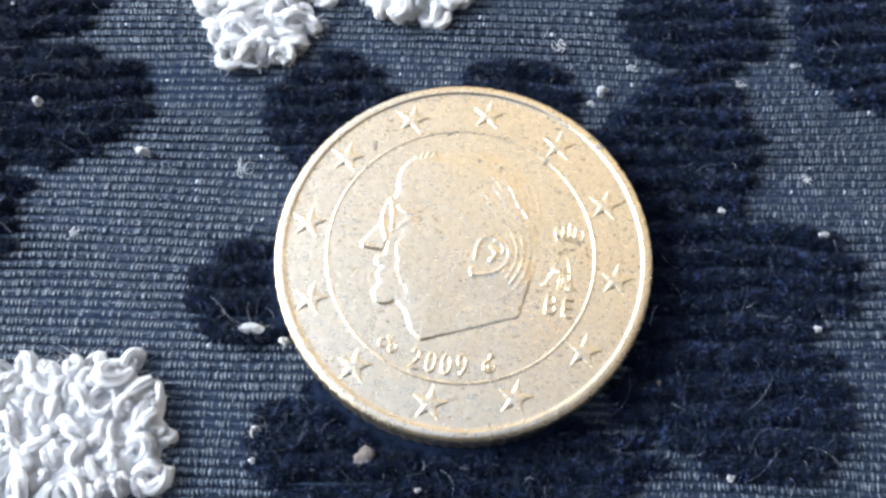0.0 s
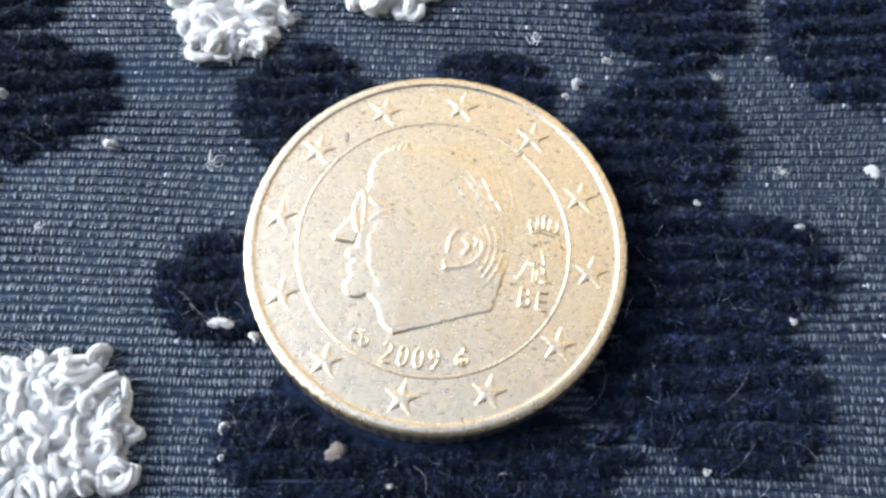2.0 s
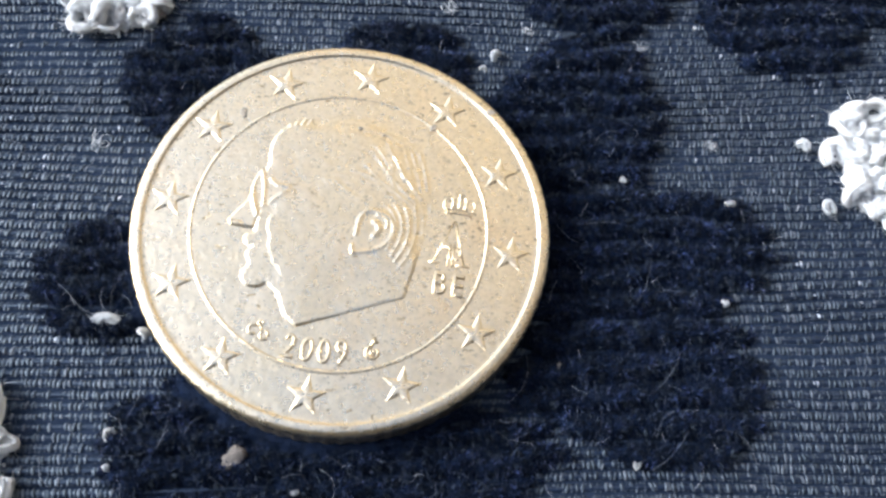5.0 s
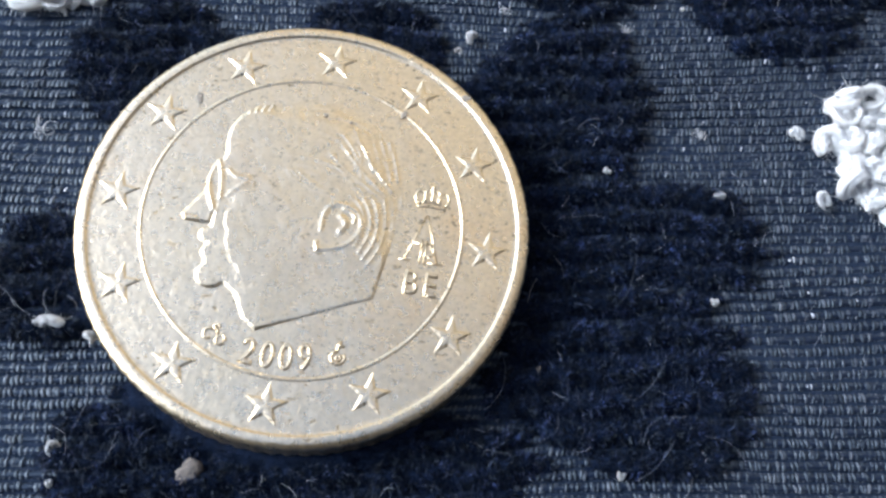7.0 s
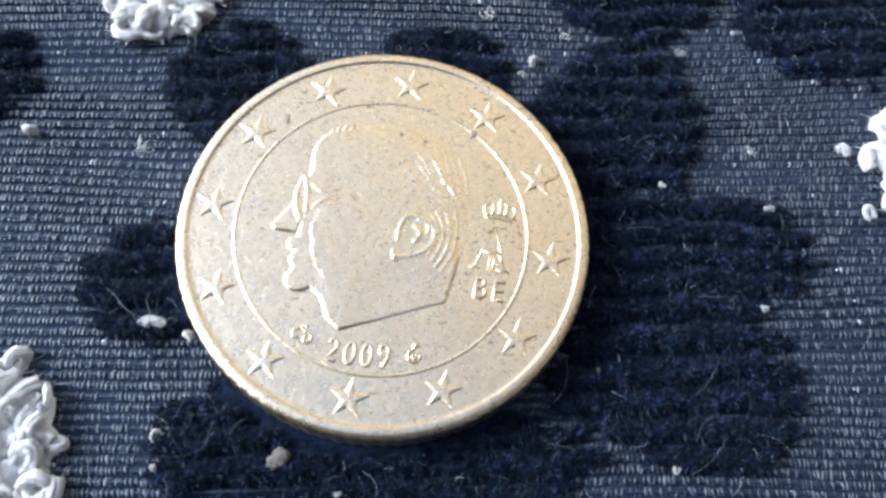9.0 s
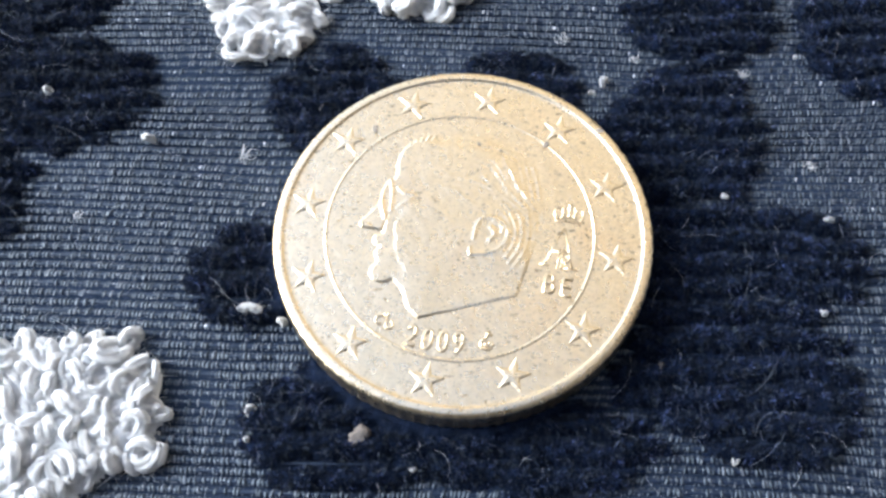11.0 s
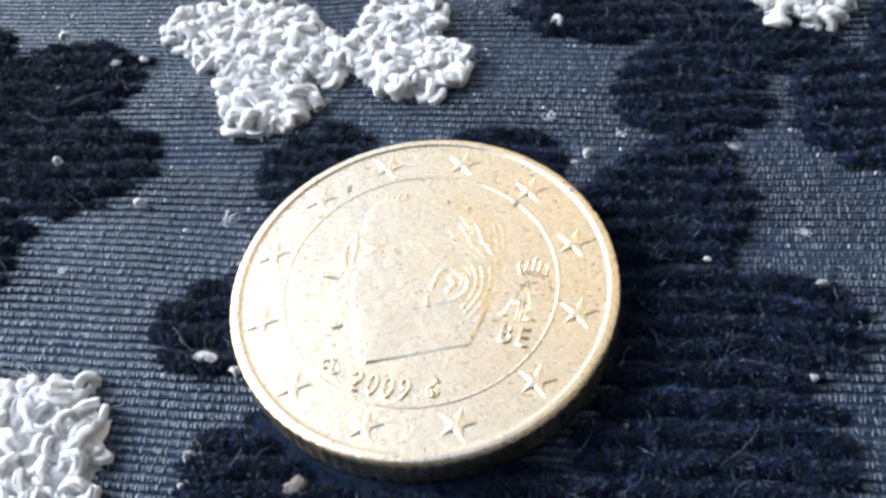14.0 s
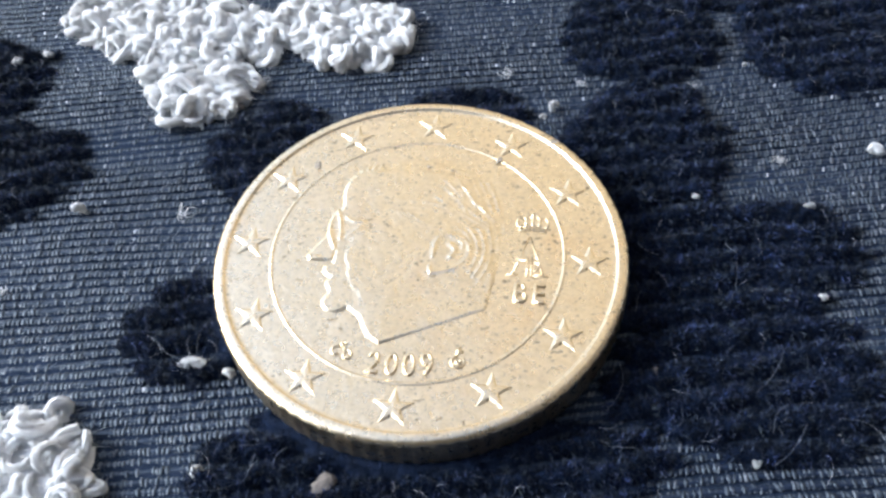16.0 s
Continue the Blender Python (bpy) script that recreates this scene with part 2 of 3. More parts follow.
def inside(lobes, x, y, seed, ragged=0.16):
    """Below 1 inside a patch with an uneven outline made of oval lobes."""
    best = np.full(np.shape(x), 99.0)
    for cx, cy, rx, ry, turn in lobes:
        c, s = np.cos(radians(turn)), np.sin(radians(turn))
        u, v = (c * (x - cx) + s * (y - cy)) / rx, (-s * (x - cx) + c * (y - cy)) / ry
        best = np.minimum(best, np.sqrt(u * u + v * v))
    return best + ragged * 0.5 * waves(x, y, seed, 3.0) + ragged * 0.25 * waves(x, y, seed + 50, 1.1)


def rib_phase(x, y):
    """Where a place lies across the rows of chenille yarn: whole numbers are the gaps between two rows."""
    return (y + 0.3 * waves(x, y, 401, 14.0) + 0.25 * waves(x, y, 402, 4.5)) / 1.75


def petal_field(lobes, x, y, seed):
    """As inside(), with each row of chenille ending in its own rounded bulge."""
    ph = rib_phase(x, y)
    row = np.random.RandomState(seed + 900).uniform(-1, 1, 400)[(np.floor(ph).astype(int) + 100) % 400]
    return inside(lobes, x, y, seed) - 0.10 * np.abs(np.sin(np.pi * ph)) ** 0.6 + 0.05 * row + 0.05


def span(lobes, grow=1.3):
    return (min(c[0] - grow * max(c[2], c[3]) for c in lobes), max(c[0] + grow * max(c[2], c[3]) for c in lobes),
            min(c[1] - grow * max(c[2], c[3]) for c in lobes), max(c[1] + grow * max(c[2], c[3]) for c in lobes))


# ---- the fabric ----
def fabric():
    xs = np.concatenate([[-1100, -500, -200], np.linspace(-84, 79, 164), [200, 500, 1100]])
    ys = np.concatenate([[-1100, -500, -200], np.linspace(-62, 82, 145), [200, 500, 1100]])
    v = [(x, y, -0.1) for y in ys for x in xs]
    n = len(xs)
    f = [(j * n + i, j * n + i + 1, (j + 1) * n + i + 1, (j + 1) * n + i) for j in range(len(ys) - 1) for i in range(n - 1)]
    return piece("ground", mesh_of("ground", v, f, GROUND), None, None, "dark blue-grey ribbed fabric with navy pile petals and white tufts", "structure", "fabric")


def plaster(name, dark, light):
    s = Shade(name, 0.85)
    return s.done(s.ramp(s.noise(0.004, 5), [(0.3, dark), (0.7, light)]), s.bump(s.noise(0.05, 5), 1.5, 0.6))


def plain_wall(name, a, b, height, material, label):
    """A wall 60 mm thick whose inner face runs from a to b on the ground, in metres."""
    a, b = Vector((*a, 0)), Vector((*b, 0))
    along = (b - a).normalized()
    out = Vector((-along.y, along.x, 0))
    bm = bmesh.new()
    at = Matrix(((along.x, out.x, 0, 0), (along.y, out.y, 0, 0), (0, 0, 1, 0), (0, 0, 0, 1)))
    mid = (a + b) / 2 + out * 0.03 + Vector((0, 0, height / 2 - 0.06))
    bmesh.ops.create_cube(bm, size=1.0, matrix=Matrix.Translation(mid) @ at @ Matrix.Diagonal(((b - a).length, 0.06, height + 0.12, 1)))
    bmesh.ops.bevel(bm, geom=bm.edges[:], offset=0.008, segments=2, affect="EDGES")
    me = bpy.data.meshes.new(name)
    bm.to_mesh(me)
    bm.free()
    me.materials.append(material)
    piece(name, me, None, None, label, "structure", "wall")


DIM = plaster("brown_plaster", (0.055, 0.048, 0.040), (0.080, 0.068, 0.057))
# unseen wall, added so that the coin reflects something warm
plain_wall("bounce_wall_north", (-0.20, 0.80), (0.36, 0.10), 1.44, plaster("beige_plaster", (0.45, 0.38, 0.285), (0.53, 0.455, 0.35)), "unseen beige wall added for a warm reflection in the coin")
# two unseen dark walls, added to keep sky light off the near side
plain_wall("blocker_wall_east", (0.36, 0.09), (0.36, -0.50), 1.44, DIM, "unseen dim brown wall added beside the fabric to block sky light")
plain_wall("blocker_wall_south", (0.36, -0.51), (-0.75, -0.51), 1.44, DIM, "unseen dim brown wall added before the fabric to block sky light")


def weave(parent):
    """The raised warp floats of the ribbed ground, row by row."""
    r = np.random.RandomState(4)
    pitch_y, pitch_x = 0.63, 0.27
    gx, gy = np.meshgrid(np.arange(-58, 47, pitch_x), np.arange(-24, 42, pitch_y))
    gx = gx + np.random.RandomState(8).uniform(0, 0.3 * pitch_x, (gx.shape[0], 1))
    x, y = gx.ravel(), gy.ravel()
    bow, lift = 0.45 * waves(x, y, 301, 26.0) + 0.04 * waves(x, y, 302, 6.0), 0.10 * waves(x, y, 303, 9.0)
    x, y = x + 0.25 * waves(x, y, 304, 22.0), y + bow
    keep = np.hypot(x, y) > COIN_R - 0.8
    for n, lobes in enumerate(NAVY_PETALS.values()):
        keep &= petal_field(lobes, x, y, n) > 0.93
    x, y, lift = x[keep], y[keep], lift[keep]
    n = len(x)
    x, y, lift = x + 0.035 * r.normal(size=n), y + 0.018 * r.normal(size=n), lift + 0.03 * r.normal(size=n)
    wide, long, high = 0.110 * r.uniform(0.75, 1.2, n), 0.24 * r.uniform(0.88, 1.12, n), 0.12 * r.uniform(0.65, 1.25, n)
    # glints painted as single small pale threads, gathered in loose columns across the rows
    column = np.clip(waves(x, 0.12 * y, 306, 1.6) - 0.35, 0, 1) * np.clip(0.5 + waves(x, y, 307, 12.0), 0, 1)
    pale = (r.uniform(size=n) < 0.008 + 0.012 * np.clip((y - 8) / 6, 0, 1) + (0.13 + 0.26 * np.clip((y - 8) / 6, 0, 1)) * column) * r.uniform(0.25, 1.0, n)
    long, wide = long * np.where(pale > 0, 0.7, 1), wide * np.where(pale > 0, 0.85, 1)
    slant = 0.035 + 0.05 * waves(x, y, 305, 24.0) + 0.03 * r.normal(size=n)
    th = np.linspace(np.pi, 0, 5)
    rings = ((-1.0, 0.7, -0.35), (0.1, 1.0, 0.55), (1.0, 0.7, -0.4))
    verts = np.empty((n, 3, 5, 3))
    for k, (s, w, h) in enumerate(rings):
        verts[:, k, :, 0] = (x + slant * s)[:, None] + (wide * w)[:, None] * np.cos(th)
        verts[:, k, :, 1] = (y + long * s)[:, None]
        verts[:, k, :, 2] = (lift + high * h)[:, None] + (high * 0.38 * w)[:, None] * np.sin(th)
    quad = np.array([(k * 5 + i, k * 5 + i + 1, k * 5 + i + 6, k * 5 + i + 5) for k in range(2) for i in range(4)])
    faces = (quad[None] + 15 * np.arange(n)[:, None, None]).reshape(-1, 4)
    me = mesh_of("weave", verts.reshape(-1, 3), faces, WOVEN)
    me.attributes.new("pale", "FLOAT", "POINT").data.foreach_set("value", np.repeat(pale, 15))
    piece("weave", me, parent, None, "ribbed weave of blue-grey threads with painted pale glints", "stuff")
    # the ribs that the threads wrap, one rounded strip along each row
    xs, across = np.arange(-83.5, 79, 1.25), np.linspace(-1, 1, 5)
    strips = []
    for row in np.arange(-24 - 59 * pitch_y, 80, pitch_y):
        c = row + 0.45 * waves(xs, np.full_like(xs, row), 301, 26.0) + 0.04 * waves(xs, np.full_like(xs, row), 302, 6.0)
        z = 0.10 * waves(xs, np.full_like(xs, row), 303, 9.0)
        strips.append(np.stack([xs[:, None] + 0 * across, c[:, None] + 0.19 * across, (z - 0.03)[:, None] + 0.09 * np.sqrt(np.clip(1 - across**2, 0, 1)) - 0.03 * across**2], -1))
    m = len(xs)
    quad = np.array([(i * 5 + j, i * 5 + j + 1, i * 5 + j + 6, i * 5 + j + 5) for i in range(m - 1) for j in range(4)])
    faces = (quad[None] + 5 * m * np.arange(len(strips))[:, None, None]).reshape(-1, 4)
    piece("ribs", mesh_of("ribs", np.concatenate([v.reshape(-1, 3) for v in strips]), faces, RIBS), parent, None, "dark blue ribs under the threads", "stuff")


def fibres(p, d, length, width, r, droop=0.35):
    """Bent tapered hairs at p along d. Returns vertices and faces."""
    n = len(p)
    side = np.cross(d, r.normal(size=(n, 3)))
    side /= np.linalg.norm(side, axis=1)[:, None] + 1e-9
    mid = p + d * (length * 0.55)[:, None]
    bend = r.normal(size=(n, 3)) * 0.45 + np.array([0, 0, -droop])
    tip = mid + (d + bend) * (length * 0.5)[:, None]
    w = width[:, None]
    v = np.stack([p - side * w, p + side * w, mid + side * w * 0.8, mid - side * w * 0.8, tip], 1)
    q = np.arange(n)[:, None] * 5
    return v.reshape(-1, 3), [tuple(a) for a in q + [0, 1, 2, 3]] + [tuple(a) for a in q + [3, 2, 4]]


def pile_height(lobes, x, y, seed):
    f = petal_field(lobes, x, y, seed)
    edge = np.clip((1.02 - f) / 0.22, 0, 1) ** 0.6
    rib = np.abs(np.sin(np.pi * rib_phase(x, y))) ** 1.0
    h = edge * (0.04 + 0.86 * rib + 0.12 * waves(x, y, seed + 9, 2.2) + 0.16 * waves(x, y, seed + 19, 0.8))
    under = np.hypot(x, y) < COIN_R + 0.4
    return np.where(under, np.clip(np.maximum(h, 0.86 * edge), -0.1, 0.86), h) - 0.08, f


def petal(name, lobes, seed, parent):
    r = np.random.RandomState(seed + 700)
    x0, x1, y0, y1 = span(lobes)
    step = 0.24
    xs, ys = np.arange(x0, x1, step), np.arange(y0, y1, step)
    gx, gy = np.meshgrid(xs, ys)
    z, f = pile_height(lobes, gx, gy, seed)
    use = f < 1.06
    cell = use[:-1, :-1] & use[:-1, 1:] & use[1:, :-1] & use[1:, 1:]
    index = np.arange(gx.size).reshape(gx.shape)
    faces = np.stack([index[:-1, :-1], index[:-1, 1:], index[1:, 1:], index[1:, :-1]], -1)[cell]
    used, faces = np.unique(faces, return_inverse=True)
    verts = np.stack([gx, gy, z], -1).reshape(-1, 3)[used]
    body = piece("petal", mesh_of("petal", verts, faces.reshape(-1, 4), NAVY_CORE), parent, None, "thick navy chenille pile petal in ribbed rows")
    area = (x1 - x0) * (y1 - y0)
    n = int(area * 175)
    px, py = r.uniform(x0, x1, n), r.uniform(y0, y1, n)
    z, f = pile_height(lobes, px, py, seed)
    ok = (f < 1.03) & (np.hypot(px, py) > COIN_R - 0.3)
    px, py, z = px[ok], py[ok], z[ok]
    e = 0.1
    nx = z - pile_height(lobes, px + e, py, seed)[0]
    ny = z - pile_height(lobes, px, py + e, seed)[0]
    d = np.stack([nx / e * 0.8, ny / e * 0.8, np.ones_like(z)], -1) + r.normal(size=(len(z), 3)) * 0.38
    # locks: neighbouring hairs lean the same way
    d[:, 0] += 0.75 * waves(px, py, seed + 29, 0.75)
    d[:, 1] += 0.75 * waves(px, py, seed + 39, 0.75) - 0.15
    d /= np.linalg.norm(d, axis=1)[:, None]
    length = r.uniform(0.20, 0.62, len(z))
    near = np.clip((np.hypot(px, py) - COIN_R) / 1.0, 0.3, 1)
    length = length * (0.4 + 0.6 * np.abs(np.sin(np.pi * rib_phase(px, py))))
    v, q = fibres(np.stack([px, py, z - 0.05], -1), d, length * near, r.uniform(0.011, 0.030, len(z)), r)
    piece("pile", mesh_of("pile", v, q, NAVY_PILE, False), body, None, "", "stuff")


def curl(seed, material):
    """One loop of soft cotton yarn, about 2 mm across, laid up from loose strands: arches lying over, rings, doubled and folded bits."""
    r = np.random.RandomState(seed + 90)
    kind = ("pin", "fold", "ring", "arch", "pin", "arch", "pin", "fold", "fold", "arch")[seed % 10]
    n, strands, sides = 20, 5, 7
    s = np.linspace(0, 1, n)
    if kind == "arch":
        a = radians(r.uniform(-50, -25)) + s * radians(r.uniform(235, 280))
        rx, h, lean = r.uniform(0.46, 0.62), r.uniform(0.7, 1.0), radians(r.uniform(40, 80))
        pts = np.stack([rx * np.cos(a), h * np.sin(a) * np.sin(lean), h * np.sin(a) * np.cos(lean) + 0.1 * np.sin(2 * a)], -1)
        rad = r.uniform(0.40, 0.48)
    elif kind == "ring":
        a = s * 2 * np.pi * r.uniform(0.95, 1.2) + r.uniform(0, 6.3)
        pts = np.stack([r.uniform(0.66, 0.85) * np.cos(a), r.uniform(0.52, 0.75) * np.sin(a), 0.12 * np.sin(2 * a) + 0.3 * s], -1)
        rad = r.uniform(0.25, 0.31)
    elif kind == "pin":
        # a strand doubled back on itself, both legs side by side
        t = 2 * s - 1
        long, gap = r.uniform(0.95, 1.4), r.uniform(0.26, 0.36)
        along = long * (0.5 - np.abs(t) ** 1.5)
        pts = np.stack([along, gap * np.tanh(4.5 * t) * (1 + 0.25 * np.sin(2.5 * t + seed)), 0.30 * np.sin(np.pi * np.clip(along / long + 0.5, 0, 1)) + 0.10 * t], -1)
        rad = r.uniform(0.30, 0.37)
    else:
        long, bend = r.uniform(1.2, 1.9), r.uniform(0.15, 0.5)
        pts = np.stack([(s - 0.5) * long, bend * np.sin(np.pi * s) + 0.1 * np.sin(6 * s + seed), 0.45 * np.sin(np.pi * s) - 0.2], -1)
        rad = r.uniform(0.46, 0.58)
    pts = pts + 0.05 * np.sin(9 * s[:, None] + r.uniform(0, 6, 3))
    swell = 0.70 + 0.30 * np.sin(np.pi * np.clip(s, 0.07, 0.93)) ** 0.6
    guide = tube(pts, rad * swell, strands)[0].reshape(n, strands, 3)
    core = guide.mean(1, keepdims=True)
    u, v = guide[:, 0] - core[:, 0], np.cross(np.gradient(pts, axis=0), guide[:, 0] - core[:, 0])
    v = v / (np.linalg.norm(v, axis=1)[:, None] + 1e-9) * np.linalg.norm(u, axis=1)[:, None]
    twist, parts, lay = r.uniform(1.2, 3.2) * r.choice([-1, 1]), [], []
    for k in range(strands):
        ang = 2 * np.pi * k / strands + twist * s + 0.35 * np.sin(4 * s + r.uniform(0, 6))
        out = 0.38 + 0.10 * np.sin(r.uniform(3, 7) * s + r.uniform(0, 6))
        path = core[:, 0] + out[:, None] * (np.cos(ang)[:, None] * u + np.sin(ang)[:, None] * v)
        parts.append(tube(path, rad * swell * r.uniform(0.58, 0.70) * (1 + 0.075 * r.normal(size=n)), sides))
        around = np.linspace(0, 2 * np.pi, sides, endpoint=False)
        lay.append(np.stack(np.broadcast_arrays(5.0 * np.cos(around)[None] + 3 * k, 2.2 * s[:, None], 5.0 * np.sin(around)[None] + 3.7 * seed), -1).reshape(-1, 3))
    body, faces = joined(parts)
    # loose hairs that mostly follow the yarn
    m = 225
    pick = r.randint(0, len(body), m)
    d = np.repeat(np.gradient(pts, axis=0), sides, 0)[pick % (n * sides)]
    d = d / (np.linalg.norm(d, axis=1)[:, None] + 1e-9) * r.choice([-1, 1], m)[:, None] + 0.95 * r.normal(size=(m, 3))
    d /= np.linalg.norm(d, axis=1)[:, None]
    hv, hf = fibres(body[pick], d, r.uniform(0.15, 0.70, m) * np.where(r.uniform(size=m) < 0.1, 2.3, 1.0), r.uniform(0.010, 0.022, m), r, 0.0)
    lay = np.concatenate(lay + [np.full((len(hv), 3), 0.5)])
    v, f = joined([(body, faces), (hv, hf)])
    me = mesh_of("loop", v, f, material)
    me.attributes.new("lay", "FLOAT_VECTOR", "POINT").data.foreach_set("vector", lay.ravel())
    return me


CURLS = [curl(k, COTTON) for k in range(20)]
KNOTS = [curl(k, LINT) for k in (1, 3, 4, 7, 6, 11, 13, 14, 17, 16)]


def tuft(lobes, seed, parent):
    """A cluster of separate yarn curls crowding one another in two layers over a low bed."""
    r = np.random.RandomState(seed + 40)
    x0, x1, y0, y1 = span(lobes)
    xs, ys = np.arange(x0, x1, 0.35), np.arange(y0, y1, 0.35)
    gx, gy = np.meshgrid(xs, ys)
    f = inside(lobes, gx, gy, seed + 20, 0.2)
    z = np.clip((0.90 - f) * 3.0, -0.15, 0.80) + 0.12 * waves(gx, gy, seed, 1.3)
    use = f < 0.97
    cell = use[:-1, :-1] & use[:-1, 1:] & use[1:, :-1] & use[1:, 1:]
    index = np.arange(gx.size).reshape(gx.shape)
    faces = np.stack([index[:-1, :-1], index[:-1, 1:], index[1:, 1:], index[1:, :-1]], -1)[cell]
    used, faces = np.unique(faces, return_inverse=True)
    bed = piece("tuft", mesh_of("tuft", np.stack([gx, gy, z], -1).reshape(-1, 3)[used], faces.reshape(-1, 4), COTTON), parent, None, "cluster of white looped cotton yarn tufts")
    for layer, (apart, shrink, lift, least) in enumerate(((0.98, 0.92, 0.34, 0.78), (1.16, 0.84, 0.80, 0.85))):
        placed = []
        for _ in range(2600):
            x, y = r.uniform(x0, x1), r.uniform(y0, y1)
            if inside(lobes, np.array([x]), np.array([y]), seed + 20, 0.2)[0] > shrink or any((x - a) ** 2 + (y - b) ** 2 < apart**2 for a, b in placed):
                continue
            placed.append((x, y))
            m = at_mm(x, y, lift + r.uniform(-0.08, 0.18), r.normal() * 24, r.normal() * 24, r.uniform(0, 360), r.uniform(least, 1.2))
            piece("loop", CURLS[r.randint(len(CURLS))], bed, m)


cloth = fabric()


# ---- the coin ----
def lathe(profile, seg, wobble):
    """A turned shape: profile of (radius, height) from the under side's centre to the top's centre; wobble moves a ring's radius."""
    a = np.linspace(0, 2 * np.pi, seg, endpoint=False)
    verts, rings = [], []
    for r, z in profile:
        if r == 0:
            rings.append([len(verts)])
            verts.append((0, 0, z))
        else:
            rr = r + wobble(r, z, a)
            rings.append(list(range(len(verts), len(verts) + seg)))
            verts += list(zip(rr * np.cos(a), rr * np.sin(a), np.full(seg, z)))
    faces = []
    for lo, hi in zip(rings, rings[1:]):
        for k in range(seg):
            j = (k + 1) % seg
            faces.append((lo[0], hi[j], hi[k]) if len(lo) == 1 else (lo[k], lo[j], hi[0]) if len(hi) == 1 else (lo[k], lo[j], hi[j], hi[k]))
    return verts, faces


def glyph(text, size):
    """One raised character in the built-in font, as a mesh in millimetres, centred."""
    cu = bpy.data.curves.new("glyph", "FONT")
    cu.body, cu.size, cu.align_x, cu.align_y = text, size, "CENTER", "CENTER"
    cu.extrude, cu.bevel_depth, cu.bevel_resolution, cu.offset, cu.resolution_u = 0.05, 0.08, 1, -0.04, 4
    ob = bpy.data.objects.new("glyph", cu)
    scene.collection.objects.link(ob)
    bpy.context.view_layer.update()
    me = bpy.data.meshes.new_from_object(ob.evaluated_get(bpy.context.evaluated_depsgraph_get()))
    bpy.data.objects.remove(ob)
    me.transform(Matrix.Scale(MM, 4))
    me.materials.clear()
    me.materials.append(BRASS)
    return me


def bust_relief():
    """The low raised bust as a plain two-step outline: ovals and wedges, a straight-cut base, and ridges for hair."""
    step = 0.045
    gx, gy = np.meshgrid(np.arange(-6.9, 6.0, step), np.arange(-6.9, 7.9, step))

    def oval(cx, cy, rx, ry):
        return (np.hypot((gx - cx) / rx, (gy - cy) / ry) - 1) * min(rx, ry)

    def wedge(*corners):
        out = np.full(gx.shape, -99.0)
        for (ax, ay), (bx, by) in zip(corners, corners[1:] + corners[:1]):
            out = np.maximum(out, ((gx - ax) * (by - ay) - (gy - ay) * (bx - ax)) / np.hypot(bx - ax, by - ay))
        return out

    def blended(first, others, k):
        d = first
        for other in others:
            h = np.clip(0.5 + 0.5 * (d - other) / k, 0, 1)
            d = d * (1 - h) + other * h - k * h * (1 - h)
        return d

    def stepped(d, soft):
        rise = np.clip(-d / soft, 0, 1)
        return rise * rise * (3 - 2 * rise)

    d = blended(oval(0.0, 2.3, 5.0, 5.0), (
        oval(-2.6, 4.2, 2.45, 2.35), oval(-5.0, 1.35, 0.52, 1.5), wedge((-5.15, 1.5), (-6.45, -0.65), (-6.2, -1.05), (-4.8, -1.0), (-4.4, 1.5)),
        oval(-4.75, -1.6, 0.56, 0.5), oval(-4.5, -2.5, 0.5, 0.45), oval(-4.15, -3.72, 0.84, 0.76),
        wedge((-4.85, 1.0), (-4.7, -3.4), (-2.0, -5.0), (1.0, 0.0)), wedge((-4.3, -3.3), (-4.05, -4.45), (-2.15, -5.75), (-1.75, -6.5), (4.33, -3.62), (4.95, 0.5), (-1.0, 1.0))), 0.2)
    # the front and the cut base stand out sharply; the crown and the back melt into the field
    soft = 0.19 + 0.05 * waves(gx, gy, 33, 1.0) + 1.7 * np.clip((gx + 3.2 + 0.5 * (gy - 3.0)) / 5.0, 0, 1) * np.clip((gy + 1.5) / 3.0, 0, 1)
    z = 0.10 * stepped(d, soft) + 0.03 * (1 - np.exp(-np.clip(-d, 0, 9) / 1.8))
    z *= 1 - 0.5 * np.clip((gx + 1.4) / 2.0, 0, 1) * np.clip((-gy - 1.0) / 2.0, 0, 1)
    # the second step, behind the front outline
    cheek = wedge((-4.6, 0.9), (-4.62, -0.4), (-3.85, -1.85), (-3.6, -3.1), (-2.85, -4.4), (0.0, -4.2), (3.0, 0.0), (-2.0, 2.4), (-4.2, 1.9))
    z += 0.036 * stepped(cheek + 0.10 * waves(gx, gy, 31, 1.3) + 0.05 * waves(gx, gy, 32, 0.6), 0.2 + 1.2 * np.clip((gy + 0.2) / 1.5, 0, 1)) * np.clip(1 - (gx + 4.2) / 4.5, 0, 1) * np.clip((gy + 4.7) / 1.6, 0, 1)

    def ridge(line, width, height):
        line = np.asarray(line, float)
        lo, hi = line.min(0) - 4 * width, line.max(0) + 4 * width
        i0, i1 = np.searchsorted(gy[:, 0], (lo[1], hi[1]))
        j0, j1 = np.searchsorted(gx[0], (lo[0], hi[0]))
        x, y = gx[i0:i1, j0:j1], gy[i0:i1, j0:j1]
        near = np.full(x.shape, 99.0)
        for a, b in zip(line, line[1:]):
            ab = b - a
            s = np.clip(((x - a[0]) * ab[0] + (y - a[1]) * ab[1]) / (ab @ ab + 1e-9), 0, 1)
            near = np.minimum(near, np.hypot(x - a[0] - s * ab[0], y - a[1] - s * ab[1]))
        z[i0:i1, j0:j1] += height * np.exp(-((near / width) ** 2))

